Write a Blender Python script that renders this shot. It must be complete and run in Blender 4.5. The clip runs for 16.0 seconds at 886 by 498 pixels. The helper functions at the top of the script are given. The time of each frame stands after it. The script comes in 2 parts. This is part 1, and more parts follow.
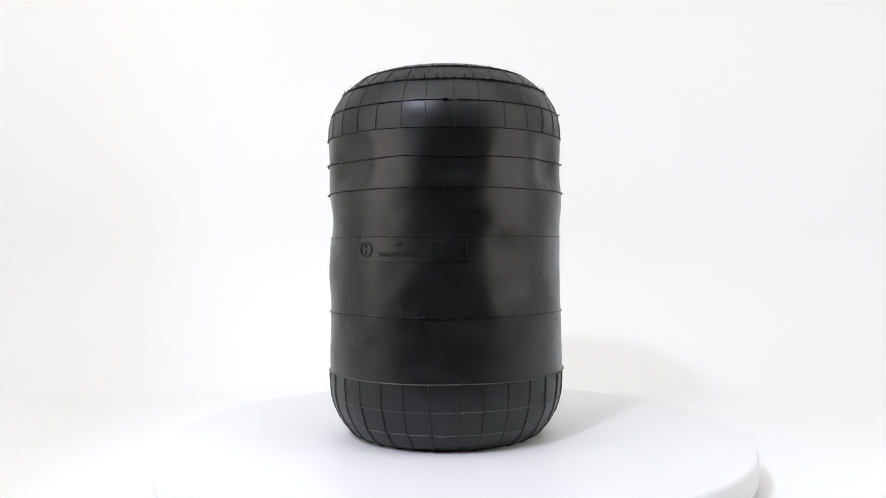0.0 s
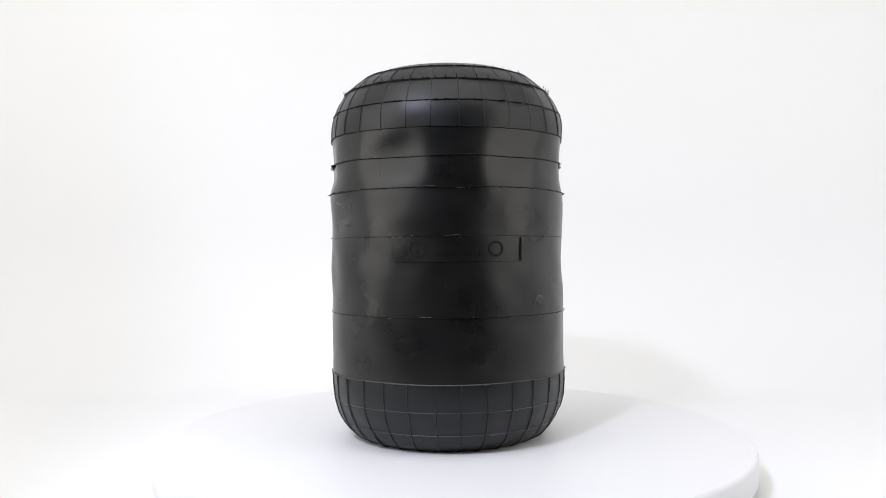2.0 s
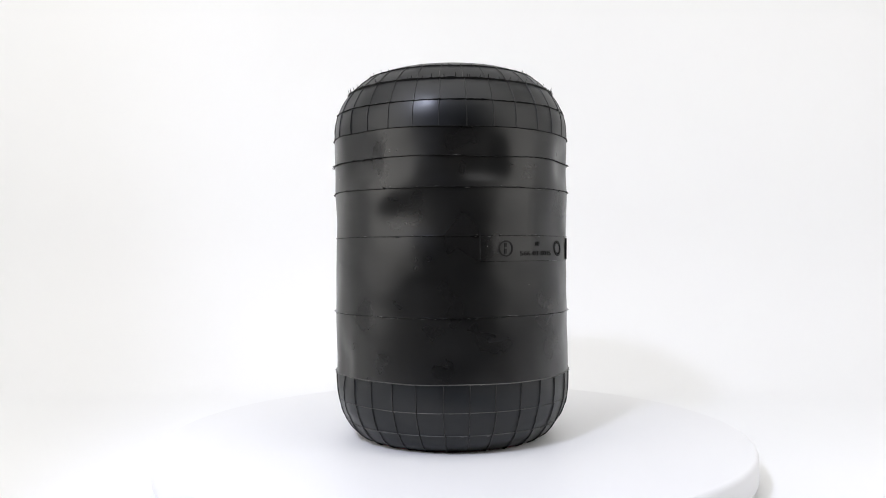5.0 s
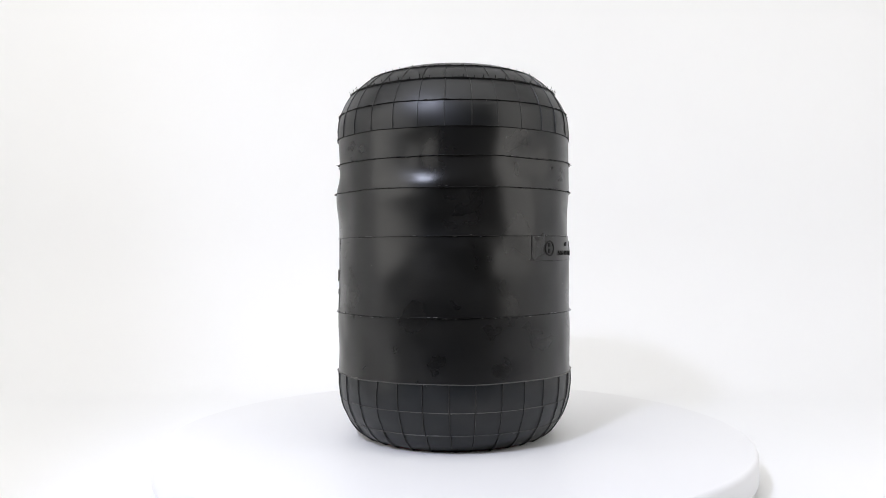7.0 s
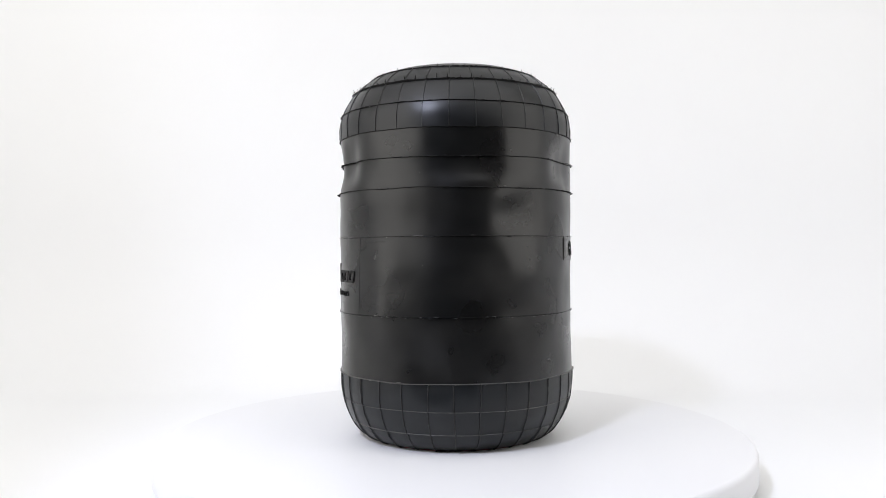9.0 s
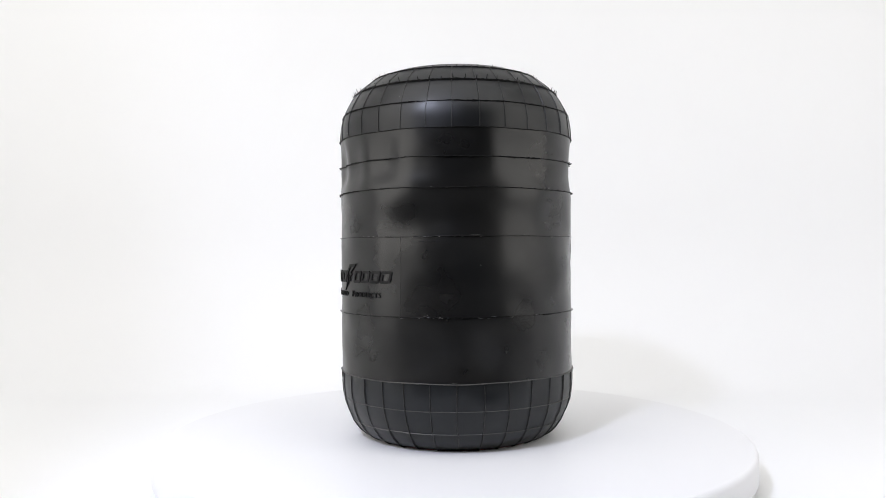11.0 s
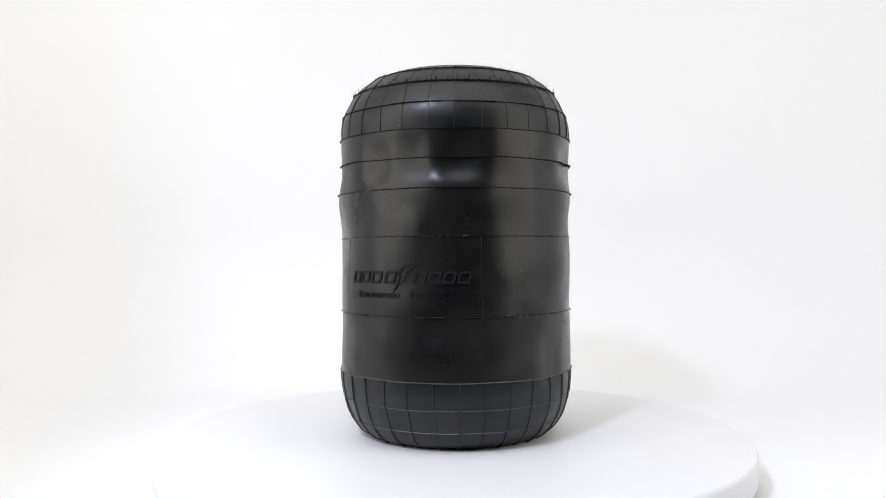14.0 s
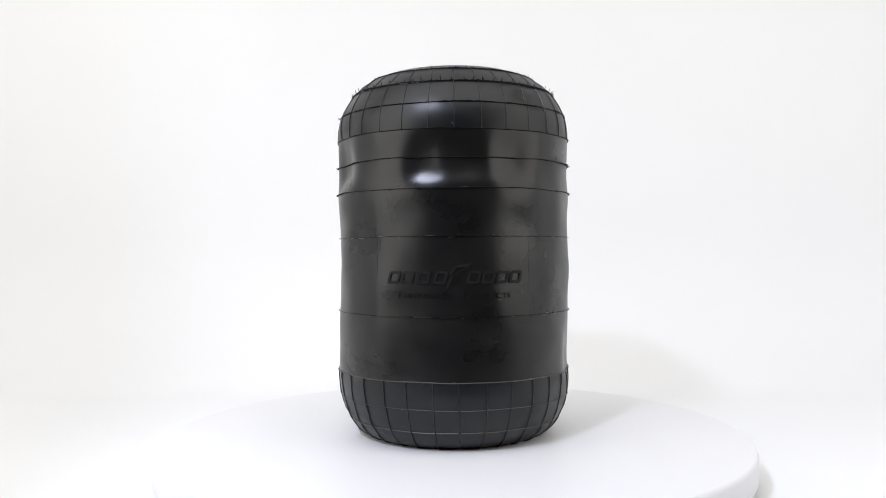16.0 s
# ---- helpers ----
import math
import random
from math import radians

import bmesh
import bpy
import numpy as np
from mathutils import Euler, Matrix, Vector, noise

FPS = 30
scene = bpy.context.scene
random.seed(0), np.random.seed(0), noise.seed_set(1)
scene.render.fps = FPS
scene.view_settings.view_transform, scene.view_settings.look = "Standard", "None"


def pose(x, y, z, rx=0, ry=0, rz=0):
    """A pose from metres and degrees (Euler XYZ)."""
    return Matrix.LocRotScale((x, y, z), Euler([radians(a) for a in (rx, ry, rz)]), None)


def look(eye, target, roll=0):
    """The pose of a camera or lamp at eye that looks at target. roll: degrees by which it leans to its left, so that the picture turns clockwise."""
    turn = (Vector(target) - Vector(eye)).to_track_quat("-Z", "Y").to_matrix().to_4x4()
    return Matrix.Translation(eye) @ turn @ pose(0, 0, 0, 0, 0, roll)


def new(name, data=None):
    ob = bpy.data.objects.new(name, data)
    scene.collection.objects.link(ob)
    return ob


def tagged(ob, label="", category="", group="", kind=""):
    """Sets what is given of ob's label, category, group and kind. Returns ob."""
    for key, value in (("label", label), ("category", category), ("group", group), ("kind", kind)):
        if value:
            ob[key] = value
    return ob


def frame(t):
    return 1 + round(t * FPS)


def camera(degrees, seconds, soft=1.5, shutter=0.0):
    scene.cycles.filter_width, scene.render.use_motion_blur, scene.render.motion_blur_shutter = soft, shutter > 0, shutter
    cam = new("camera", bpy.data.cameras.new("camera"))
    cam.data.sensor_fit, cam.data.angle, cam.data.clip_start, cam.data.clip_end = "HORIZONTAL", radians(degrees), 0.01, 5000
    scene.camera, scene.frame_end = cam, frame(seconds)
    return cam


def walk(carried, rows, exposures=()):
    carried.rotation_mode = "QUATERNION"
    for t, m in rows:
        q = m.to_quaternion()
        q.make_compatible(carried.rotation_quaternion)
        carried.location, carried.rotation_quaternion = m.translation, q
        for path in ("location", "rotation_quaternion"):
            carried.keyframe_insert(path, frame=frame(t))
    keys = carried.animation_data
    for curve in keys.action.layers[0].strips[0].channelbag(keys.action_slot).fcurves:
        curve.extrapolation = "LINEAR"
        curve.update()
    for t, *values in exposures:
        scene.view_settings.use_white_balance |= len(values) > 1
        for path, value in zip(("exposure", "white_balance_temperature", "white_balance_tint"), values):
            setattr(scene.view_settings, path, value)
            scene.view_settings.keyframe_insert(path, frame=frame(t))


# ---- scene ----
# Distances in metres. The turntable's axis stands at the origin; its disc carries the rubber bellows.
DISC_TOP = 0.040
EYE = (0.0, -0.893, DISC_TOP + 0.1957)
cam = camera(57.12, 16.0, soft=0.7)
AIM = look(EYE, (EYE[0] - 0.0087, EYE[1] + 1.0, EYE[2] + 0.0035), roll=-0.42)
walk(cam, [(0.0, AIM), (16.0, AIM)])

TURN = 12.48            # degrees a second
OFFSET = Vector((-0.0052, -0.0040, 0.0))   # bellows' axis against the turntable's, at the start


# ---------------------------------------------------------------- light
def area_lamp(name, eye, target, size_x, size_y, watts, colour, roll=0.0):
    data = bpy.data.lights.new(name, "AREA")
    data.shape, data.size, data.size_y = "RECTANGLE", size_x, size_y
    data.energy, data.color = watts, colour
    ob = new(name, data)
    ob.matrix_world = look(eye, target, roll)
    return ob


world = bpy.data.worlds.new("dim_room")
scene.world = world
world.use_nodes = True
world.node_tree.nodes["Background"].inputs["Color"].default_value = (0.9, 0.95, 1.0, 1)
world.node_tree.nodes["Background"].inputs["Strength"].default_value = 0.02

CEIL = 1.75
TOP_EYE, TOP_AIM = (-0.12, -0.40, CEIL - 0.25), (-0.05, 0.66, 0.25)
area_lamp("ceiling_softbox_light", TOP_EYE, TOP_AIM, 2.3, 1.25, 15.6, (1.0, 0.994, 0.990))
KEY_EYE = Vector((-0.49, -0.95, 1.14))
area_lamp("key_softbox_light", KEY_EYE, (0.0, 0.0, 0.25), 0.11, 0.13, 14.4, (0.73, 0.78, 1.0))
# eye, aim, width, height, watts, roll: the rolled one's near edge keeps the key light off the backdrop's left side
SIDES = [((-0.853, -0.392, 0.645), (-0.387, 0.493, 0.645), 0.86, 0.95, 5.7, 15.7), ((0.86, -0.34, 0.65), (0.40, 0.60, 0.62), 0.88, 0.95, 4.6, 0.0)]
for eye, aim, width, height, watts, roll in SIDES:
    area_lamp("side_softbox_light", eye, aim, width, height, watts, (1.0, 0.974, 0.935), roll)


# ---------------------------------------------------------------- materials
def material(name, colour, rough, metal=0.0, spec=0.5):
    m = bpy.data.materials.new(name)
    m.use_nodes = True
    b = m.node_tree.nodes["Principled BSDF"]
    b.inputs["Base Color"].default_value = (*colour, 1)
    b.inputs["Roughness"].default_value = rough
    b.inputs["Metallic"].default_value = metal
    b.inputs["Specular IOR Level"].default_value = spec
    return m


def noise_node(m, scale, detail=4.0, stretch=(1, 1, 1)):
    n = m.node_tree.nodes
    co, mp, t = n.new("ShaderNodeTexCoord"), n.new("ShaderNodeMapping"), n.new("ShaderNodeTexNoise")
    mp.inputs["Scale"].default_value = stretch
    t.inputs["Scale"].default_value, t.inputs["Detail"].default_value = scale, detail
    m.node_tree.links.new(co.outputs["Object"], mp.inputs["Vector"])
    m.node_tree.links.new(mp.outputs["Vector"], t.inputs["Vector"])
    return t.outputs["Fac"]


def ramp(m, fac, stops):
    r = m.node_tree.nodes.new("ShaderNodeValToRGB")
    e = r.color_ramp.elements
    while len(e) < len(stops):
        e.new(0.5)
    for el, (p, c) in zip(e, stops):
        el.position, el.color = p, (*c, 1)
    m.node_tree.links.new(fac, r.inputs["Fac"])
    return r.outputs["Color"]


def mixed(m, a, b, fac, blend="MIX"):
    x = m.node_tree.nodes.new("ShaderNodeMix")
    x.data_type, x.blend_type = "RGBA", blend
    for sock, v in ((x.inputs[0], fac), (x.inputs[6], a), (x.inputs[7], b)):
        if hasattr(v, "is_output"):
            m.node_tree.links.new(v, sock)
        else:
            sock.default_value = v
    return x.outputs[2]


def plug(m, out, name):
    m.node_tree.links.new(out, m.node_tree.nodes["Principled BSDF"].inputs[name])


def bumped(m, fac, strength, distance, previous=None):
    b = m.node_tree.nodes.new("ShaderNodeBump")
    b.inputs["Strength"].default_value, b.inputs["Distance"].default_value = strength, distance
    m.node_tree.links.new(fac, b.inputs["Height"])
    if previous:
        m.node_tree.links.new(previous, b.inputs["Normal"])
    plug(m, b.outputs["Normal"], "Normal")
    return b.outputs["Normal"]


def rubber_material(name, base, rough_lo, rough_hi, tint=(1, 1, 1)):
    m = material(name, (base, base, base), 0.4)
    broad, fine = noise_node(m, 14, 2), noise_node(m, 420, 2)
    smear = noise_node(m, 9, 2.5, (1, 1, 3.0))
    tone = ramp(m, broad, [(0.3, tuple(base * a * b for a, b in zip((0.75, 0.78, 0.80), tint))), (0.72, tuple(base * a * b for a, b in zip((1.40, 1.32, 1.22), tint)))])
    bloom = ramp(m, smear, [(0.44, (0, 0, 0)), (0.78, (0.7, 0.7, 0.7))])
    plug(m, mixed(m, tone, (base * 3.0, base * 2.85, base * 2.65, 1), bloom), "Base Color")
    patch = noise_node(m, 22, 3)
    streak = noise_node(m, 30, 3, (0.8, 0.8, 1.6))
    worn = ramp(m, patch, [(0.3, (rough_lo,) * 3), (0.75, (rough_hi,) * 3)])
    plug(m, mixed(m, worn, (rough_hi + 0.14,) * 3 + (1,), ramp(m, streak, [(0.58, (0, 0, 0)), (0.80, (0.5, 0.5, 0.5))])), "Roughness")
    n = bumped(m, fine, 0.10, 0.0004)
    bumped(m, noise_node(m, 60, 2), 0.07, 0.001, n)
    return m


RUBBER = rubber_material("black_rubber", 0.0052, 0.25, 0.37)
RUBBER_SHOULDER = rubber_material("matte_black_rubber", 0.0046, 0.33, 0.46, (0.88, 1.0, 1.14))
RUBBER_SHOULDER.node_tree.nodes["Principled BSDF"].inputs["Specular IOR Level"].default_value = 0.46
RUBBER_EDGE = rubber_material("black_rubber_flash", 0.006, 0.20, 0.28)
RUBBER_DARK = rubber_material("dull_dark_rubber", 0.004, 0.55, 0.7)
RUBBER_DARK.node_tree.nodes["Principled BSDF"].inputs["Specular IOR Level"].default_value = 0.25
# Scuffed, dusty foot; the blue tint stands in for the disc's reflection.
RUBBER_FOOT = rubber_material("dusty_disc_sheen_rubber", 0.0058, 0.28, 0.50, (0.74, 1.0, 1.28))
RUBBER_FOOT.node_tree.nodes["Principled BSDF"].inputs["Specular IOR Level"].default_value = 0.42
# Paler base puts the light that rib edges catch into the ribs' colour.
RUBBER_RIB = rubber_material("edge_glint_rubber_rib", 0.015, 0.34, 0.48)
DUSTY = rubber_material("dusty_rubber_line", 0.052, 0.42, 0.55)
SCUFF = rubber_material("scraped_grey_rubber", 0.085, 0.40, 0.55)
DUST = material("pale_dust", (0.45, 0.44, 0.42), 0.8)
RED = material("dull_red_paint", (0.16, 0.025, 0.03), 0.55)
plug(RED, ramp(RED, noise_node(RED, 60), [(0.35, (0.10, 0.014, 0.018)), (0.7, (0.32, 0.04, 0.05))]), "Base Color")


def matte_white(name, colour, scale, rough=0.75):
    m = material(name, colour, rough, spec=0.3)
    lo = tuple(c * 0.985 for c in colour)
    plug(m, ramp(m, noise_node(m, scale, 3), [(0.3, lo), (0.7, colour)]), "Base Color")
    bumped(m, noise_node(m, 300, 2), 0.04, 0.0005)
    return m


BACKDROP = matte_white("white_backdrop_sheet", (0.875, 0.878, 0.882), 1.2)
CANOPY = matte_white("white_tent_cloth", (0.84, 0.84, 0.84), 2.0)
DISC_WHITE = matte_white("white_lacquered_disc", (0.825, 0.824, 0.829), 5.0, 0.45)
DARK_WALL = matte_white("dark_grey_room_paint", (0.035, 0.035, 0.037), 2.0)
DARK_FLOOR = matte_white("dark_studio_floor", (0.05, 0.05, 0.05), 3.0)
BLACK_METAL = material("black_lamp_housing", (0.02, 0.02, 0.02), 0.5)


# ---------------------------------------------------------------- mesh helpers
def mesh_object(name, verts, faces, mat, parent=None, label="", smooth=False):
    me = bpy.data.meshes.new(name)
    me.from_pydata([tuple(v) for v in verts], [], faces)
    me.materials.append(mat)
    if smooth:
        me.polygons.foreach_set("use_smooth", [True] * len(me.polygons))
    me.update()
    ob = new(name, me)
    if parent:
        ob.parent = parent
    if label:
        ob["label"] = label
    return ob


def part(name, bm, mat, parent=None, label="", smooth=False):
    bmesh.ops.recalc_face_normals(bm, faces=bm.faces)
    me = bpy.data.meshes.new(name)
    bm.to_mesh(me)
    bm.free()
    me.materials.append(mat)
    if smooth:
        me.polygons.foreach_set("use_smooth", [True] * len(me.polygons))
    ob = new(name, me)
    if parent:
        ob.parent = parent
    if label:
        ob["label"] = label
    return ob


def box(bm, x0, y0, z0, x1, y1, z1, bevel=0.0):
    r = bmesh.ops.create_cube(bm, size=1.0, matrix=Matrix.Translation(((x0 + x1) / 2, (y0 + y1) / 2, (z0 + z1) / 2))
                              @ Matrix.Diagonal((x1 - x0, y1 - y0, z1 - z0, 1)))
    if bevel:
        edges = list({e for v in r["verts"] for e in v.link_edges})
        bmesh.ops.bevel(bm, geom=edges, offset=bevel, segments=2, affect="EDGES", profile=0.5)


def lathe(profile, n, closed=False):
    """Verts and faces of a turned shape from (r, z) pairs."""
    verts = [(r * math.sin(2 * math.pi * i / n), -r * math.cos(2 * math.pi * i / n), z) for r, z in profile for i in range(n)]
    rows = len(profile)
    faces = []
    for j in range(rows if closed else rows - 1):
        k = (j + 1) % rows
        faces += [(j * n + i, j * n + (i + 1) % n, k * n + (i + 1) % n, k * n + i) for i in range(n)]
    return verts, faces


# ---------------------------------------------------------------- the studio around
def room():
    bm = bmesh.new()
    box(bm, -3.2, -4.0, -0.10, 3.2, 2.6, 0.0)
    tagged(part("floor", bm, DARK_FLOOR), "dark plain studio floor under the white tent", "floor", kind="structure")
    for name, b in (("wall_north", (-3.2, 2.6, 0, 3.2, 2.75, 2.9)), ("wall_south", (-3.2, -4.15, 0, 3.2, -4.0, 2.9)),
                    ("wall_east", (3.2, -4.15, 0, 3.35, 2.75, 2.9)), ("wall_west", (-3.35, -4.15, 0, -3.2, 2.75, 2.9))):
        bm = bmesh.new()
        box(bm, *b)
        tagged(part(name, bm, DARK_WALL), "plain dark grey wall of the unlit room", "wall", kind="structure")
    bm = bmesh.new()
    box(bm, -3.35, -4.15, 2.9, 3.35, 2.75, 3.0)
    tagged(part("ceiling", bm, DARK_WALL), "plain dark ceiling of the unlit room", "ceiling", kind="structure")


WALL_Y, SWEEP, FRONT_Y = 0.68, 0.28, -1.05
HALF_LEFT, HALF_RIGHT = -1.42, 1.38


def backdrop_line():
    pts = [(-0.44, 0.004), (-0.1, 0.004), (0.3, 0.004)]
    for k in range(25):
        a = math.pi / 2 * k / 24
        pts.append((WALL_Y - SWEEP + SWEEP * math.sin(a), 0.004 + SWEEP * (1 - math.cos(a))))
    pts += [(WALL_Y, 0.004 + SWEEP + (CEIL - SWEEP) * k / 6) for k in range(1, 7)]
    return pts


def backdrop():
    line = backdrop_line()
    verts, faces = [], []
    m = 40
    for y, z in line:
        for i in range(m + 1):
            x = -1.6 + 3.2 * i / m
            verts.append((x, y, z))
    top = len(verts)
    for y, z in line:
        for i in range(m + 1):
            verts.append((-1.6 + 3.2 * i / m, y + (0.004 if z > 0.3 else 0), z - 0.003))
    n = len(line)
    for j in range(n - 1):
        for i in range(m):
            a = j * (m + 1) + i
            faces.append((a, a + 1, a + m + 2, a + m + 1))
            faces.append((top + a, top + a + m + 1, top + a + m + 2, top + a + 1))
    ob = mesh_object("backdrop", verts, faces, BACKDROP, smooth=True)
    tagged(ob, "seamless white paper backdrop sweeping from floor to wall", "backdrop", kind="structure")


def side_sheet(name, side, label, mat):
    """One slightly bowed cloth side of the tent."""
    verts, faces = [], []
    ny, nz = 40, 40
    for j in range(nz + 1):
        z = CEIL * j / nz
        for i in range(ny + 1):
            y = FRONT_Y + (WALL_Y + 0.05 - FRONT_Y) * i / ny
            x = (HALF_LEFT if side < 0 else HALF_RIGHT) - side * 0.03 * math.sin(math.pi * z / CEIL)
            verts.append((x + 0.004 * math.sin(7 * y + 3 * z), y, z))
    k = len(verts)
    verts += [(x + side * 0.004, y, z) for x, y, z in verts]
    for j in range(nz):
        for i in range(ny):
            a = j * (ny + 1) + i
            q = (a, a + 1, a + ny + 2, a + ny + 1)
            faces += [q, tuple(k + v for v in reversed(q))]
    tagged(mesh_object(name, verts, faces, mat, smooth=True), label, "tent wall", kind="structure")


def tent():
    backdrop()
    side_sheet("wall_tent_left", -1, "white cloth side wall of the photo tent", CANOPY)
    side_sheet("wall_tent_right", 1, "white cloth side wall of the photo tent", CANOPY)
    bm = bmesh.new()
    box(bm, HALF_LEFT - 0.40, FRONT_Y, CEIL, HALF_RIGHT + 0.3, WALL_Y + 0.06, CEIL + 0.01)
    tagged(part("ceiling_tent", bm, CANOPY), "white cloth roof of the photo tent", "tent roof", kind="structure")


def softbox(name, m, sx, sy, label):
    """A lamp housing behind its light: a shallow tray, and its stand where it has one."""
    root = new(name)
    root.matrix_world = m
    bm = bmesh.new()
    box(bm, -sx / 2 - 0.02, -sy / 2 - 0.02, 0.012, sx / 2 + 0.02, sy / 2 + 0.02, 0.03, 0.003)
    part("housing", bm, BLACK_METAL, root)
    for a in (-1, 1):
        bm = bmesh.new()
        box(bm, a * (sx / 2 + 0.010) - 0.009, -sy / 2 - 0.02, -0.004, a * (sx / 2 + 0.010) + 0.009, sy / 2 + 0.02, 0.0118, 0.002)
        part("rim", bm, BLACK_METAL, root)
        bm = bmesh.new()
        box(bm, -sx / 2, a * (sy / 2 + 0.010) - 0.009, -0.004, sx / 2, a * (sy / 2 + 0.010) + 0.009, 0.0118, 0.002)
        part("rim", bm, BLACK_METAL, root)
    return tagged(root, label, "studio lamp")


def hanger(lamp, half=0.7):
    """Two cords from the lamp's housing up to the roof."""
    m = lamp.matrix_world
    inv = m.inverted()
    for x in (-half, half):
        a = m @ Vector((x, 0.0, 0.028))
        v, f = lathe([(0, 0), (0.004, 0), (0.004, CEIL - a.z), (0, CEIL - a.z)], 8)
        mesh_object("cord", [inv @ (Vector(p) + a) for p in v], f, BLACK_METAL, lamp)


def lamp_stand(lamp):
    """A pole and three legs from the lamp's back down to the ground."""
    m = lamp.matrix_world
    top = m @ Vector((0, 0, 0.05))
    inv = m.inverted()

    def rod(name, a, b, r):
        v, f = lathe([(0, 0), (r, 0), (r, (b - a).length), (0, (b - a).length)], 10)
        q = (b - a).to_track_quat("Z", "Y").to_matrix().to_4x4()
        mesh_object(name, [inv @ (Matrix.Translation(a) @ q @ Vector(p)) for p in v], f, BLACK_METAL, lamp)
    rod("pole", Vector((top.x, top.y, 0.010)), top + Vector((0, 0, 0.02)), 0.011)
    rod("bracket", m @ Vector((0, 0, 0.028)), top, 0.014)
    for k in range(3):
        a = 2.1 * k + 0.5
        rod("leg", Vector((top.x, top.y, 0.22)), Vector((top.x + 0.16 * math.cos(a), top.y + 0.16 * math.sin(a), 0.006)), 0.007)


# ---------------------------------------------------------------- turntable
def turntable():
    root = new("turntable")
    root.location = (0.0025, 0, 0.004)
    t = DISC_TOP - 0.004
    r = 0.3122
    prof = [(0.0, t), (r - 0.10, t), (r - 0.004, t), (r - 0.0012, t - 0.0012), (r, t - 0.004), (r, 0.0105), (r - 0.0015, 0.0085), (r - 0.06, 0.008), (0.0, 0.008)]
    v, f = lathe(prof, 160)
    plate = mesh_object("platter", v, f, DISC_WHITE, root, "round white lacquered platter", True)
    for p in plate.data.polygons:
        p.use_smooth = abs(p.normal.z) < 0.95
    v, f = lathe([(0.0, 0.0078), (0.27, 0.0078), (0.275, 0.006), (0.275, 0.0), (0.0, 0.0)], 96)
    mesh_object("base", v, f, CANOPY, root)
    return tagged(root, "low round white motorised turntable disc on the backdrop", "turntable")


# ---------------------------------------------------------------- the bellows
# Turned outline from the foot to the crown: (radius, height over the disc).
OUTLINE = [(0.060, 0.0060), (0.075, 0.0006), (0.088, 0.0), (0.0985, 0.0036), (0.1071, 0.0105), (0.1142, 0.0206), (0.1195, 0.0325), (0.1226, 0.0437),
           (0.1242, 0.0560), (0.1245, 0.0682), (0.1243, 0.0900), (0.1243, 0.1120), (0.1244, 0.1333), (0.1240, 0.1600), (0.1238, 0.1850),
           (0.1240, 0.2106), (0.1243, 0.2340), (0.1246, 0.2570), (0.1243, 0.2725), (0.1243, 0.2880), (0.1246, 0.3020), (0.1246, 0.3155),
           (0.1238, 0.3285), (0.1212, 0.3404), (0.1145, 0.3545), (0.1052, 0.3660), (0.0945, 0.3750), (0.0835, 0.3813), (0.0710, 0.3856),
           (0.0590, 0.3870), (0.0500, 0.3850), (0.0450, 0.3790), (0.0440, 0.3600)]
FOOT, ROW_A, ROW_B, ROW_C, SEAM_A, LOGO_TOP, SEAM_D, SEAM_E, SEAM_F, ROW_D, RING_A, RING_B = 2, 5, 7, 9.13, 12, 15, 17, 18.91, 20.88, 22.92, 24.60, 26.45

# Dents of the slack wall: azimuth, height, half widths (degrees, up, down), depth.
DENTS = [(6, 0.282, 11, 0.028, 0.018, 0.0034), (-49, 0.281, 12, 0.026, 0.018, 0.0052), (-104, 0.282, 11, 0.028, 0.021, 0.0042),
         (-173, 0.286, 10, 0.030, 0.021, 0.0054), (-195, 0.284, 11, 0.028, 0.019, 0.0048), (-213, 0.282, 8, 0.026, 0.018, 0.0056),
         (-266, 0.281, 11, 0.032, 0.020, 0.0064), (-303, 0.282, 10, 0.032, 0.019, 0.0058), (-327, 0.282, 12, 0.024, 0.018, 0.0020),
         (-102, 0.256, 14, 0.014, 0.020, -0.0015), (-169, 0.256, 16, 0.014, 0.024, -0.0022), (-260, 0.256, 14, 0.014, 0.022, -0.0020),
         (-82, 0.228, 14, 0.022, 0.020, 0.0030), (-8, 0.228, 13, 0.022, 0.026, 0.0018), (-153, 0.222, 16, 0.025, 0.03, 0.0018),
         (-79, 0.176, 12, 0.022, 0.022, -0.0017), (-120, 0.176, 12, 0.022, 0.022, -0.0017), (35, 0.18, 14, 0.035, 0.03, 0.0016),
         (-124, 0.078, 8, 0.034, 0.020, 0.0032), (-245, 0.21, 14, 0.03, 0.03, 0.0022), (70, 0.19, 16, 0.03, 0.03, 0.0020), (-189, 0.10, 14, 0.03, 0.03, 0.0010)]


def on_outline(s):
    """Radius and height at the place s along OUTLINE (its points lie at whole numbers)."""
    i = min(max(int(s), 0), len(OUTLINE) - 2)
    f = s - i
    p = [OUTLINE[min(max(k, 0), len(OUTLINE) - 1)] for k in (i - 1, i, i + 1, i + 2)]
    return tuple(0.5 * (2 * b + (c - a) * f + (2 * a - 5 * b + 4 * c - d) * f * f + (3 * b - a - 3 * c + d) * f ** 3)
                 for a, b, c, d in zip(*p))


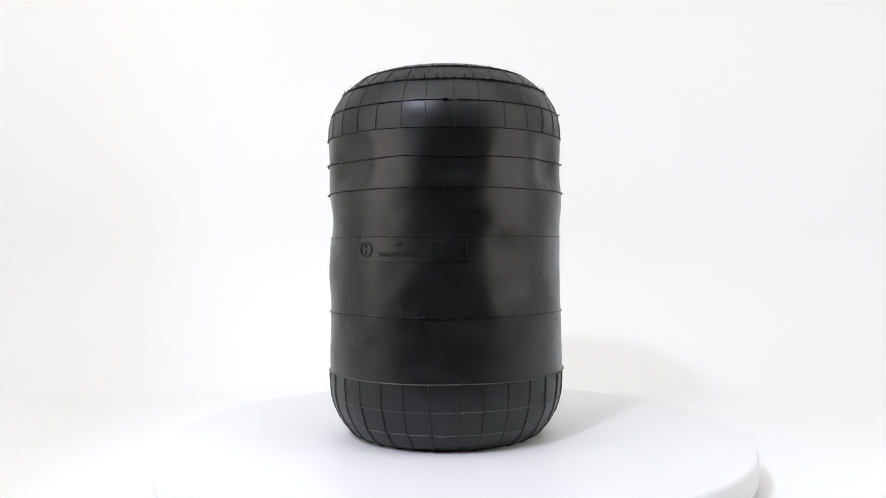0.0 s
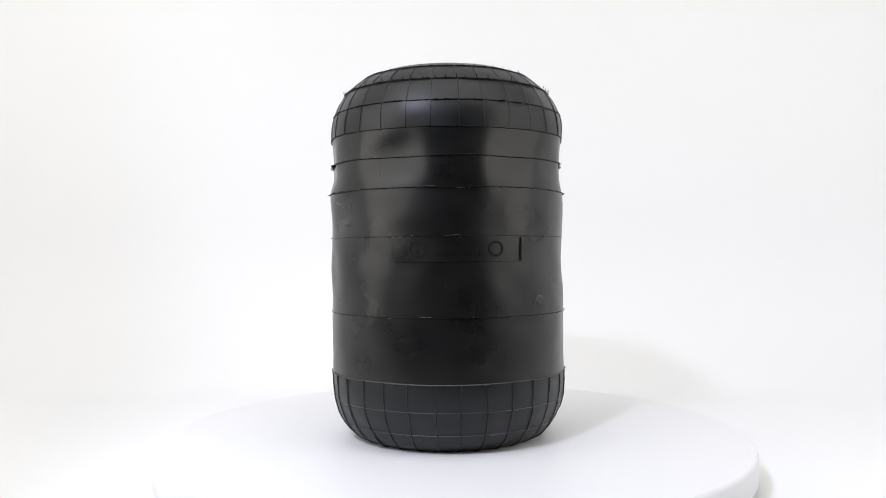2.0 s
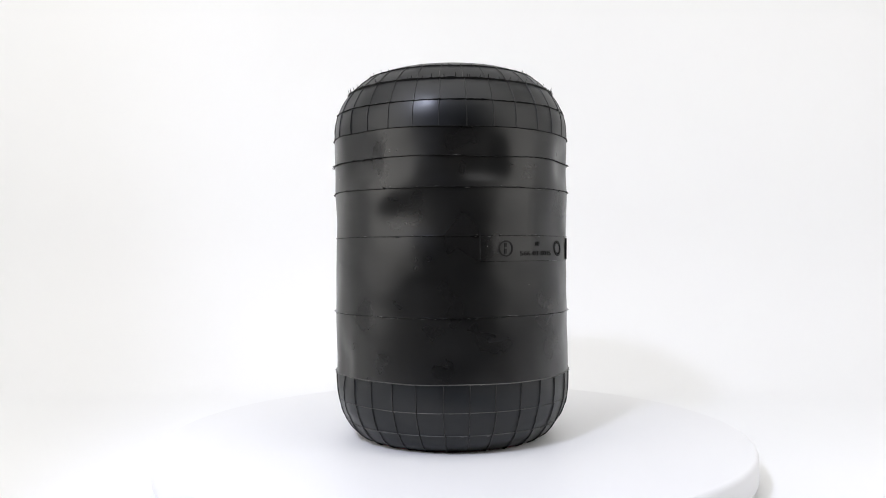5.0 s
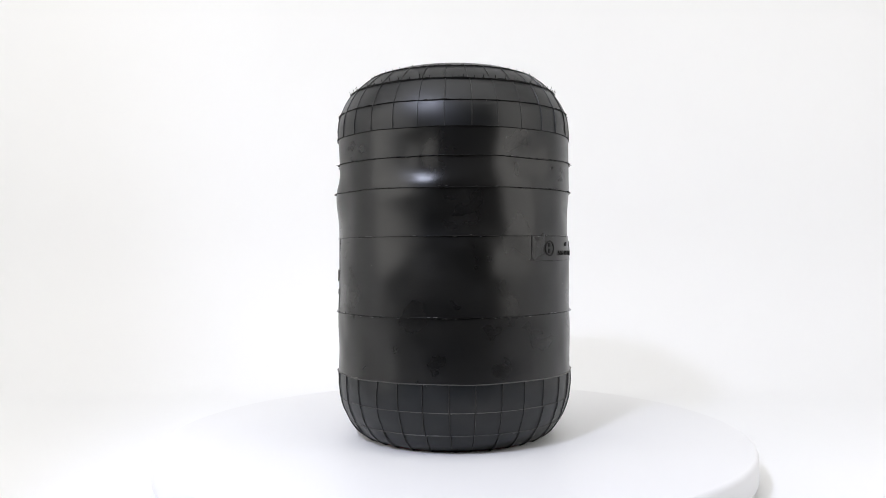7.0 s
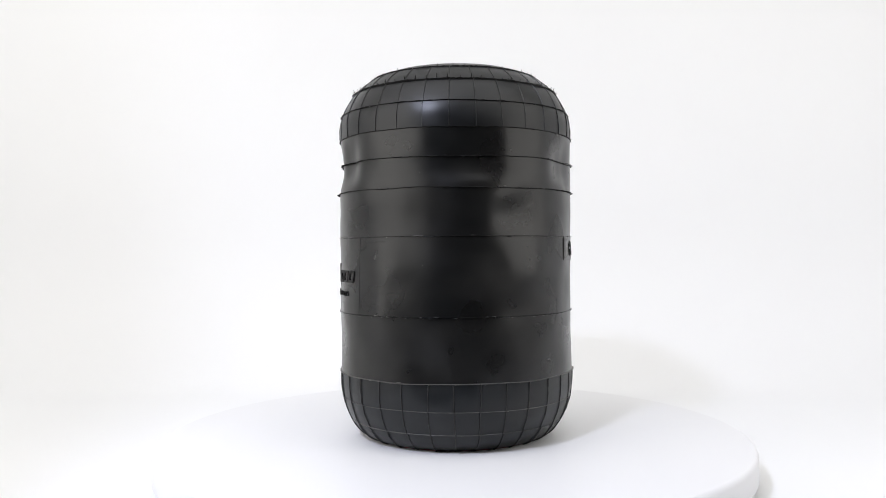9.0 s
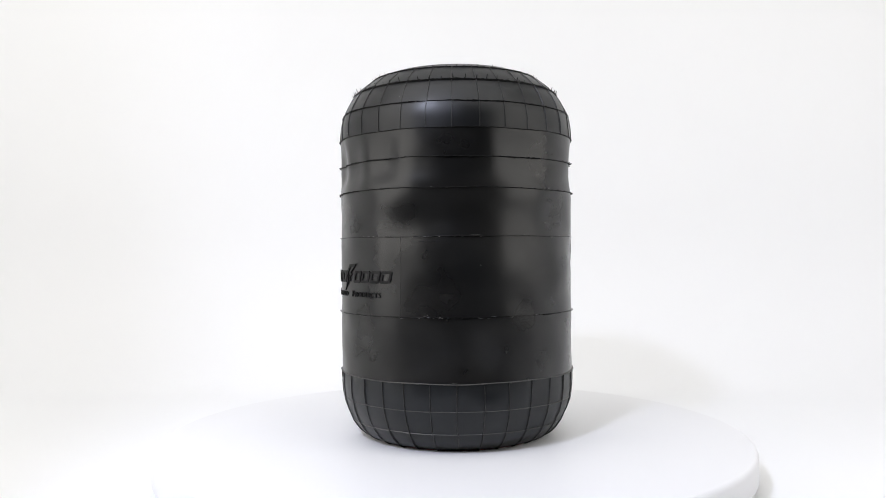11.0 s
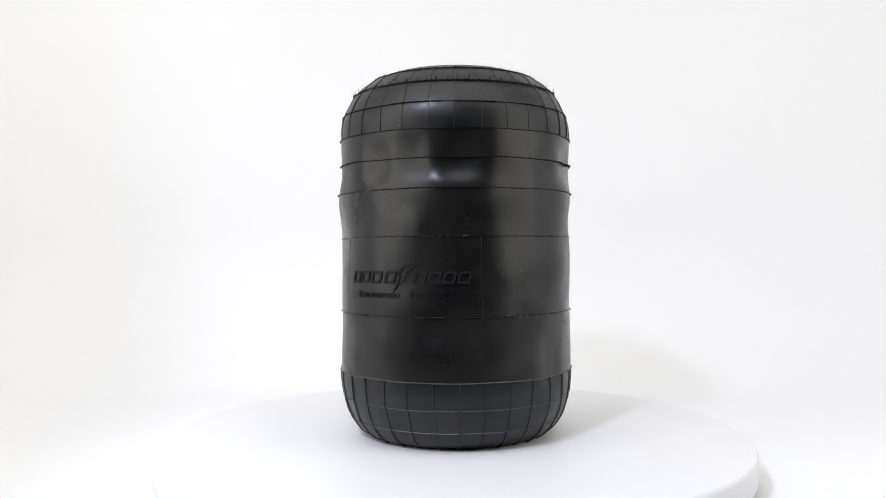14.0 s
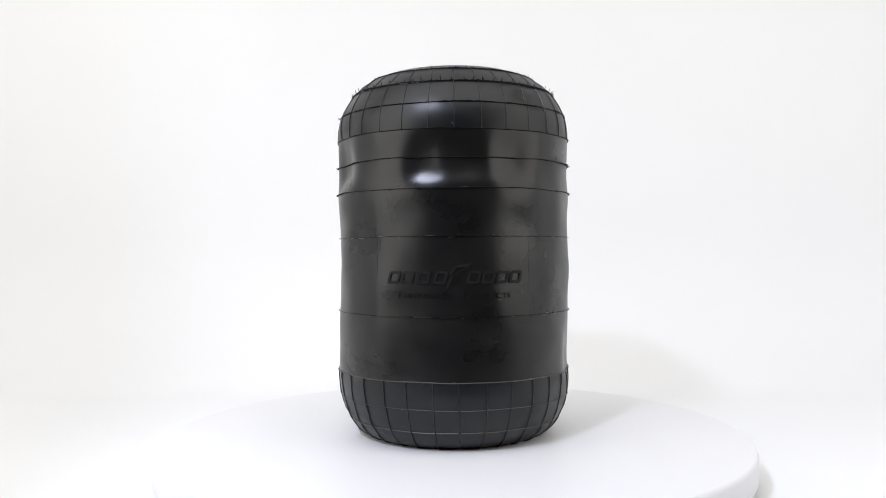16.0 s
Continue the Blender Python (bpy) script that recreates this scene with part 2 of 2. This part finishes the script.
def dent(az, z):
    d = -0.0004 * math.exp(-((z - 0.285) / 0.03) ** 2)      # a slightly swollen waist between the dents
    for a, h, w, up, down, depth in DENTS:
        da = (az - a + 180) % 360 - 180
        if abs(da) < 3 * w:
            dz = z - h
            d += depth * math.exp(-abs(da / w) ** 2.5) * math.exp(-abs(dz / (up if dz > 0 else down)) ** (2.2 if h < 0.25 else 2.6))
    a = math.radians(az)
    if 0.03 < z < 0.36:
        q = Vector((1.6 * math.sin(a), -1.6 * math.cos(a), z * 14))
        d += 0.0010 * noise.noise(q * 1.3) + 0.0007 * noise.noise(q * 2.7)
    return d


def wall(az, s, lift=0.0):
    """The point of the rubber wall at the azimuth az (degrees) and the place s, lift above it."""
    r, z = on_outline(s)
    r0, z0 = on_outline(s - 0.05)
    r1, z1 = on_outline(s + 0.05)
    n = math.hypot(z1 - z0, r1 - r0)
    nr, nz = (z1 - z0) / n, -(r1 - r0) / n
    r -= dent(az, z)
    r, z = r + nr * lift, z + nz * lift
    a = math.radians(az)
    return (r * math.sin(a), -r * math.cos(a), z)


def place_at(z):
    """The place s on the upright wall at the height z."""
    lo, hi = 2.0, 29.0
    for _ in range(30):
        mid = (lo + hi) / 2
        if on_outline(mid)[1] < z:
            lo = mid
        else:
            hi = mid
    return lo


def band(root, s0, s1, steps, mat):
    n = 270
    verts = [wall(360 * i / n, s0 + (s1 - s0) * j / steps) for j in range(steps + 1) for i in range(n)]
    faces = [(j * n + i, j * n + (i + 1) % n, (j + 1) * n + (i + 1) % n, (j + 1) * n + i) for j in range(steps) for i in range(n)]
    return mesh_object("rubber_band", verts, faces, mat, root, "", True)


def seam(root, s, height, width, rough, seed, mat):
    """A moulded flash line right round: a thin ragged fin."""
    rng = random.Random(seed)
    n = 300
    ds = 0.72 * width / max(0.002, math.dist(on_outline(s - 0.5), on_outline(s + 0.5)))
    verts = []
    for i in range(n):
        az = 360 * i / n
        wave = 0.5 + 0.5 * noise.noise(Vector((4 * math.cos(math.radians(az)), 4 * math.sin(math.radians(az)), seed)))
        h = 1.25 * height * (0.6 + 0.7 * wave) + (rng.random() ** 3) * rough
        lean = (rng.random() - 0.5) * ds * 0.5
        sway = ds * (0.0011 if 16 < s < 20 or s == ROW_C else 0.0006) / (0.72 * width) * noise.noise(Vector((2.4 * math.sin(math.radians(az)), 2.4 * math.cos(math.radians(az)), seed)))
        verts += [wall(az, s - ds + sway, -0.0004), wall(az, s - ds * 0.2 + lean + sway, h), wall(az, s + ds * 0.2 + lean + sway, h), wall(az, s + ds + sway, -0.0004)]
    faces = [(4 * i + k, 4 * ((i + 1) % n) + k, 4 * ((i + 1) % n) + k + 1, 4 * i + k + 1) for i in range(n) for k in range(3)]
    return mesh_object("seam_ridge", verts, faces, mat, root)


def rib(root, az, s0, s1, slant, height, width):
    n = 7
    verts = []
    for j in range(n):
        f = j / (n - 1)
        a = az + slant * f
        s = s0 + (s1 - s0) * f
        da = math.degrees(width / max(on_outline(s)[0], 0.05))
        h = height * (0.8 + 0.4 * noise.noise(Vector((az, s * 3, 2))))
        verts += [wall(a - da, s, -0.0003), wall(a - da * 0.3, s, h), wall(a + da * 0.3, s, h), wall(a + da, s, -0.0003)]
    faces = [(4 * j + k, 4 * j + k + 1, 4 * j + k + 5, 4 * j + k + 4) for j in range(n - 1) for k in range(3)]
    return mesh_object("rib", verts, faces, RUBBER_RIB, root)


def edge_line(root, az0, az1, z, height, width):
    """A level mould line along part of the wall."""
    n = 40
    verts = []
    for i in range(n + 1):
        az = az0 + (az1 - az0) * i / n
        h = height * (0.7 + 0.5 * noise.noise(Vector((az * 0.2, z * 50, 1))))
        verts += [wall(az, place_at(z - width), -0.0003), wall(az, place_at(z - width * .3), h), wall(az, place_at(z + width * .3), h), wall(az, place_at(z + width), -0.0003)]
    faces = [(4 * i + k, 4 * i + 4 + k, 4 * i + 5 + k, 4 * i + 1 + k) for i in range(n) for k in range(3)]
    mesh_object("mould_line", verts, faces, RUBBER_EDGE, root)


def nibs(root, s, step, length, seed, lean_up, thick, az=0.0, end=360.0):
    """Short vent hairs standing on a flash line, too small to pick apart."""
    rng = random.Random(seed)
    verts, faces = [], []
    while az < end:
        base = Vector(wall(az, s, 0.0004))
        out = (Vector(wall(az, s, 0.004)) - base).normalized()
        tip = base + (out + Vector((rng.uniform(-.3, .3), rng.uniform(-.3, .3), lean_up + rng.uniform(-.2, .2)))).normalized() * length * rng.uniform(0.5, 1.3)
        side = out.cross(Vector((0, 0, 1))).normalized() * thick
        up = side.cross(out).normalized() * thick
        k = len(verts)
        verts += [base + side, base + up, base - side, base - up] + [tip + side * .5, tip + up * .5, tip - side * .5, tip - up * .5]
        faces += [(k + i, k + (i + 1) % 4, k + 4 + (i + 1) % 4, k + 4 + i) for i in range(4)] + [(k + 4, k + 5, k + 6, k + 7)]
        az += step * rng.uniform(0.8, 1.2)
    ob = mesh_object("vent_hairs", verts, faces, RUBBER_DARK, root)
    return tagged(ob, kind="stuff")


def flash_tag(root, s, az):
    """A torn tag of rubber that sticks out of a flash line."""
    verts = [wall(az - 1.6, s - 0.03, 0.0002), wall(az + 1.6, s - 0.03, 0.0002), wall(az + 1.4, s + 0.05, 0.0002), wall(az - 1.4, s + 0.05, 0.0002),
             wall(az - 1.0, s - 0.02, 0.0030), wall(az + 0.5, s - 0.02, 0.0040), wall(az + 0.4, s + 0.02, 0.0038), wall(az - 0.9, s + 0.02, 0.0028)]
    mesh_object("flash_tag", verts, [(0, 1, 5, 4), (1, 2, 6, 5), (2, 3, 7, 6), (3, 0, 4, 7), (4, 5, 6, 7)], RUBBER_EDGE, root)


def scuffs(root, s, count, seed):
    """Pale scraped slivers along the edge of a flash line, too small to pick apart."""
    rng = random.Random(seed)
    gap = max(0.002, math.dist(on_outline(s - 0.5), on_outline(s + 0.5)))
    verts, faces = [], []
    for _ in range(count):
        az, span = rng.uniform(0, 360), rng.choice((0.5, 0.8, 1.2, 2.0, 4.5)) * rng.uniform(0.7, 1.3)
        side = rng.choice((-1, -1, 1)) * rng.uniform(0.0004, 0.0010)
        n, half = 5, rng.uniform(0.00012, 0.00032)
        k = len(verts)
        for i in range(n):
            taper = half * (1 - abs(2 * i / (n - 1) - 1) ** 2) + 0.00004
            jig = rng.uniform(-0.00015, 0.00015)
            for dz, lift in ((-taper, 0.0001), (0.0, 0.0011 + rng.uniform(0, 0.0004)), (taper, 0.0001)):
                verts.append(wall(az + span * i / (n - 1), s + (side + jig + dz) / gap, lift))
        faces += [(k + 3 * i + j, k + 3 * i + 3 + j, k + 3 * i + 4 + j, k + 3 * i + 1 + j) for i in range(n - 1) for j in range(2)]
    return tagged(mesh_object("scuffs", verts, faces, SCUFF, root, "pale scraped rubber slivers"), kind="stuff")


def plate(root, name, az0, az1, z0, z1, lift, label, mat):
    """A moulded field on the wall, with its own thickness."""
    nu, nv = 36, 10
    verts, faces = [], []
    for l in (lift, -0.0006):
        for j in range(nv + 1):
            for i in range(nu + 1):
                verts.append(wall(az0 + (az1 - az0) * i / nu, place_at(z0 + (z1 - z0) * j / nv), l))
    k = (nu + 1) * (nv + 1)
    for j in range(nv):
        for i in range(nu):
            a = j * (nu + 1) + i
            faces.append((a, a + 1, a + nu + 2, a + nu + 1))
    edge = [i for i in range(nu + 1)] + [(j + 1) * (nu + 1) + nu for j in range(nv)]
    edge += [nv * (nu + 1) + i for i in range(nu - 1, -1, -1)] + [j * (nu + 1) for j in range(nv - 1, 0, -1)]
    ob = mesh_object(name, verts, faces, mat, root, label, True)
    me = bpy.data.meshes.new(name)
    m, w = len(edge), len(verts)
    verts += [verts[e] for e in edge] + [verts[k + e] for e in edge]
    side = [(w + i, w + m + i, w + m + (i + 1) % m, w + (i + 1) % m) for i in range(m)]
    me.from_pydata(verts, [], faces + side)
    me.materials.append(mat)
    me.polygons.foreach_set("use_smooth", [True] * len(faces) + [False] * len(side))
    ob.data = me
    return ob


def raised_shape(root, name, az, z, outline, holes, lift, depth, mat, label=""):
    """A flat moulded mark bent on to the wall; outline and hole are (u, v) in metres about its middle."""
    def point(u, v, l):
        return wall(az + math.degrees(u / 0.1243), place_at(z + v), l)
    verts, faces = [], []
    n = len(outline)
    if holes:
        for ring in (outline, holes):
            verts += [point(u, v, lift + depth) for u, v in ring]
        for ring in (outline, holes):
            verts += [point(u, v, lift - 0.0004) for u, v in ring]
        for i in range(n):
            j = (i + 1) % n
            faces += [(i, j, n + j, n + i), (i, 2 * n + i, 2 * n + j, j), (n + i, n + j, 3 * n + j, 3 * n + i)]
    else:
        verts += [point(u, v, lift + depth) for u, v in outline] + [point(u, v, lift - 0.0004) for u, v in outline]
        faces = [tuple(range(n))] + [(i, n + i, n + (i + 1) % n, (i + 1) % n) for i in range(n)]
    return mesh_object(name, verts, faces, mat, root, label)


def lettering(root, text, az, z, height, width, lift, depth, mat):
    """Moulded words bent round the wall."""
    cu = bpy.data.curves.new("lettering", "FONT")
    cu.body, cu.align_x, cu.align_y, cu.size = text, "CENTER", "CENTER", 1.0
    cu.extrude, cu.resolution_u = 0.5, 2
    tmp = new("lettering_source", cu)
    me = bpy.data.meshes.new_from_object(tmp.evaluated_get(bpy.context.evaluated_depsgraph_get()))
    bpy.data.objects.remove(tmp)
    bpy.data.curves.remove(cu)
    xs, ys = [v.co.x for v in me.vertices], [v.co.y for v in me.vertices]
    x0, x1, y0, y1 = min(xs), max(xs), min(ys), max(ys)
    for v in me.vertices:
        u = ((v.co.x - x0) / (x1 - x0) - 0.5) * width
        w = ((v.co.y - y0) / (y1 - y0) - 0.5) * height
        v.co = wall(az + math.degrees(u / 0.1243), place_at(z + w), lift + (depth if v.co.z > 0 else -0.0003))
    me.materials.clear()
    me.materials.append(mat)
    ob = new("lettering", me)
    ob.parent = root
    ob["label"] = "moulded black lettering " + text
    return ob


def circle(r, n=28):
    return [(r * math.cos(2 * math.pi * i / n), r * math.sin(2 * math.pi * i / n)) for i in range(n)]


def slanted(w, h, inset=0.0, cut=0.25):
    """A leaning block with its corners cut."""
    a, b = w / 2 - inset, h / 2 - inset
    c = min(a, b) * cut
    pts = [(-a + c, -b), (a - c, -b), (a, -b + c), (a, b - c), (a - c, b), (-a + c, b), (-a, b - c), (-a, -b + c)]
    return [(x + 0.28 * y, y) for x, y in pts]


def bellows():
    root = new("air_spring")
    # plain bands between the flash lines, and the rows of the two shoulders
    for s0, s1, k in ((0, FOOT, 3), (FOOT, ROW_A, 9), (ROW_A, ROW_B, 6), (ROW_B, ROW_C, 6), (ROW_C, SEAM_A, 12), (SEAM_A, LOGO_TOP, 16), (LOGO_TOP, SEAM_D, 14),
                      (SEAM_D, SEAM_E, 16), (SEAM_E, SEAM_F, 14), (SEAM_F, ROW_D, 8), (ROW_D, RING_A, 8), (RING_A, RING_B, 7), (RING_B, 32, 12)):
        band(root, s0, s1, k, RUBBER_FOOT if s1 <= ROW_C else RUBBER_SHOULDER if s0 >= SEAM_F else RUBBER)
    for s, h, w, rough in ((ROW_A, 0.0006, 0.0007, 0.0004), (ROW_B, 0.0006, 0.0007, 0.0004), (ROW_C, 0.0011, 0.0009, 0.0010), (SEAM_A, 0.0010, 0.0009, 0.0012),
                           (LOGO_TOP, 0.0008, 0.0008, 0.0010), (SEAM_D, 0.0010, 0.0008, 0.0016), (SEAM_E, 0.0010, 0.0008, 0.0020), (SEAM_F, 0.0009, 0.0008, 0.0010),
                           (ROW_D, 0.0008, 0.0007, 0.0014), (RING_A, 0.0012, 0.0012, 0.0010), (RING_B, 0.0009, 0.0011, 0.0006)):
        # lines above the middle get the darker rubber, as shadow of their undercut
        seam(root, s, h, w, rough, int(s) + 3, DUSTY if s in (ROW_A, ROW_B, ROW_C) else RUBBER_DARK if s > LOGO_TOP else RUBBER_EDGE)
    rng = random.Random(5)
    shift = [rng.uniform(-0.35, 0.35) for _ in range(62)]
    for s0, s1, phase, h in ((FOOT, ROW_A, 6.2, 0.0013), (ROW_A, ROW_B, 6.0, 0.0012), (ROW_B, ROW_C, 5.8, 0.0012),
                             (SEAM_F, ROW_D, 4.85, 0.0010), (ROW_D, RING_A, 4.95, 0.0009), (RING_A, RING_B, 4.4, 0.0009)):
        for k in range(30):
            sway = (0.4 if s0 > 15 else 0.8) * math.cos(math.radians(12 * k))
            rib(root, phase - sway + 12 * k + shift[k + (30 if s0 > 15 else 0)] + rng.uniform(-0.2, 0.2), s0, s1, rng.uniform(-0.3, 0.3), h * rng.uniform(0.85, 1.4), 0.00065)
    nibs(root, RING_A, 5.4, 0.0042, 7, 1.5, 0.0006)
    nibs(root, RING_B, 8.0, 0.0024, 8, 0.8, 0.0005)
    nibs(root, RING_A, 17.0, 0.0030, 17, 0.2, 0.0005)
    nibs(root, SEAM_E, 4.0, 0.0028, 9, 0.0, 0.0004)
    nibs(root, SEAM_D, 9.0, 0.0022, 10, 0.0, 0.0004)
    nibs(root, SEAM_E, 1.3, 0.0036, 21, -0.1, 0.0006, -113, -95)
    nibs(root, SEAM_E, 1.4, 0.0032, 22, -0.1, 0.0006, -184, -168)
    nibs(root, SEAM_D, 2.2, 0.0022, 23, 0.0, 0.0005, -60, -38)
    nibs(root, SEAM_D, 2.0, 0.0024, 24, 0.0, 0.0005, -212, -188)
    for az in (79.0, 1.0):
        flash_tag(root, ROW_D, az)
    for s, count in ((ROW_A, 9), (ROW_B, 12), (ROW_C, 22), (SEAM_A, 44), (LOGO_TOP, 44), (SEAM_D, 30), (SEAM_E, 10), (ROW_D, 18), (RING_A, 16)):
        scuffs(root, s, count, int(3 * s))
    edge_line(root, -159, -146, 0.2058, 0.0004, 0.0003)
    # number field under the middle line
    f = plate(root, "number_field", -49.8, 10.0, 0.1865, 0.2107, 0.0006, "raised black rubber field with moulded number and dials", RUBBER)
    lettering(f, "566-03-8015", -20.3, 0.1938, 0.0048, 0.0440, 0.0006, 0.0007, RUBBER_DARK)
    lettering(f, "AU", -20.3, 0.2030, 0.0042, 0.0062, 0.0006, 0.0007, RUBBER_DARK)
    for az in (-37.8, -3.0):
        raised_shape(f, "dial", az, 0.1985, circle(0.0078), circle(0.0064), 0.0006, 0.0007, RUBBER_DARK, "round moulded date dial")
    for k in range(12):
        a = math.radians(30 * k)
        c, s = math.cos(a), math.sin(a)
        tick = [(0.0066 * c - x * c - y * s, 0.0066 * s - x * s + y * c) for x, y in ((0, -.0005), (0.0017, -.0004), (0.0017, .0004), (0, .0005))]
        raised_shape(f, "tick", -3.0, 0.1985, tick, None, 0.0006, 0.0007, RUBBER_DARK)
    for z, h in ((0.2018, 0.0035), (0.1958, 0.0045)):
        raised_shape(f, "mark", -38.0, z, [(-.0012, -h / 2), (.0012, -h / 2), (.0012, h / 2), (-.0012, h / 2)], None, 0.0006, 0.0007, RUBBER_DARK)
    # raised dark strip drawn for the shadow at the field's end step
    raised_shape(f, "step_shadow_bar", 9.6, 0.1982, [(-.0007, -.0113), (.0007, -.0113), (.0007, .0108), (-.0007, .0108)], None, 0.0009, 0.0012, RUBBER_DARK)
    # maker's field: plain leaning blocks and a bolt-like mark stand for the name
    g = plate(root, "maker_field", -237.3, -163.3, 0.1331, 0.2107, 0.0002, "smooth raised black rubber field with moulded mark", RUBBER)
    zc, hh = 0.1712, 0.0122
    for az in (-227.3, -220.6, -213.2, -205.6, -190.9, -184.3, -177.6, -171.0):
        raised_shape(g, "block", az, zc, slanted(0.0128, hh), slanted(0.0128, hh, 0.0026), 0.0002, 0.0011, RUBBER_DARK, "plain leaning moulded block")
    bolt = [(-.0135, -.0150), (-.0040, -.0052), (.0005, -.0050), (-.0012, -.0012), (.0040, .0020), (.0008, .0042), (.0135, .0128), (-.0010, .0118), (-.0072, .0058), (-.0088, .0018), (-.0060, .0010), (-.0092, -.0050)]
    raised_shape(g, "wing_mark", -198.0, zc + 0.0005, bolt, [(x * 0.72 + .0002, y * 0.74) for x, y in bolt], 0.0002, 0.0012, RUBBER_DARK, "plain winged moulded mark")
    for first, rest, az, width in (("E", "NGINEERED", -213.0, 0.0540), ("P", "RODUCTS", -184.6, 0.0470)):
        half = math.degrees(width / 2 / 0.1243)
        lettering(g, first, az - half + 1.1, 0.1542, 0.0062, 0.0044, 0.0002, 0.0011, RUBBER_DARK)
        lettering(g, rest, az + 1.5, 0.1536, 0.0050, width - 0.0065, 0.0002, 0.0011, RUBBER_DARK)
    # thin mould lines that frame both fields
    for az in (-237.3, -163.3):
        rib(g, az, SEAM_A, LOGO_TOP, 0.0, 0.0006, 0.0005)
    rib(f, -49.8, place_at(0.1865), LOGO_TOP, 0.0, 0.0010, 0.0005)
    edge_line(f, -49.8, 10.0, 0.1865, 0.0010, 0.0005)
    # pale specks of dust
    verts, faces = [], []
    for az, z in ((18, 0.284), (-128, 0.271), (-127, 0.183), (-25.5, 0.163), (33, 0.325), (-200, 0.318), (-164, 0.346), (-145, 0.21), (-46.5, 0.2005)):
        k = len(verts)
        da, dz = 0.16 + 0.05 * math.sin(az), 0.0004
        verts += [wall(az + da * math.cos(1.05 * i), place_at(z + dz * math.sin(1.05 * i)), 0.0009) for i in range(6)] + [wall(az, place_at(z), 0.0013)]
        faces += [(k + i, k + (i + 1) % 6, k + 6) for i in range(6)]
    tagged(mesh_object("dust_specks", verts, faces, DUST, root, "pale specks of dust"), kind="stuff")
    # painted bead at the foot
    v, fc = lathe([(0.060, 0.0), (0.0905, 0.0), (0.0920, 0.0009), (0.0915, 0.0020), (0.060, 0.0022)], 120, True)
    mesh_object("foot_bead", v, fc, RED, root, "thin dull red painted bead", True)
    return tagged(root, "worn black rubber air spring bellows with dented wall", "air spring")


room()
tent()
top = softbox("ceiling_softbox", look(TOP_EYE, TOP_AIM) @ Matrix.Translation((0, 0, 0.006)), 2.3, 1.25, "large flat softbox hung under the tent roof")
hanger(top)
key = softbox("key_softbox", look(KEY_EYE, (0.0, 0.0, 0.25)) @ Matrix.Translation((0, 0, 0.006)), 0.11, 0.13, "small rectangular softbox lamp hung under the tent roof")
hanger(key, 0.05)
for eye, aim, width, height, watts, roll in SIDES:
    lamp = softbox("side_softbox", look(eye, aim, roll) @ Matrix.Translation((0, 0, 0.006)), width, height,
                   "tall tilted softbox lamp on a stand inside the tent" if roll else "tall upright softbox lamp on a stand inside the tent")
    lamp_stand(tagged(lamp, group="softbox lamps on stands"))
table = turntable()
spring = bellows()


def motions():
    """The disc turns at an even pace and carries the bellows, which stands a little off its axis."""
    rows_table, rows_spring = [], []
    for k in range(33):
        t = 0.5 * k
        a = TURN * t
        rows_table.append((t, pose(0.0025, 0, 0.004, 0, 0, a)))
        p = Matrix.Rotation(radians(a), 3, "Z") @ OFFSET
        rows_spring.append((t, pose(p.x, p.y, DISC_TOP, 0, 0, a)))
    walk(table, rows_table)
    walk(spring, rows_spring)


motions()
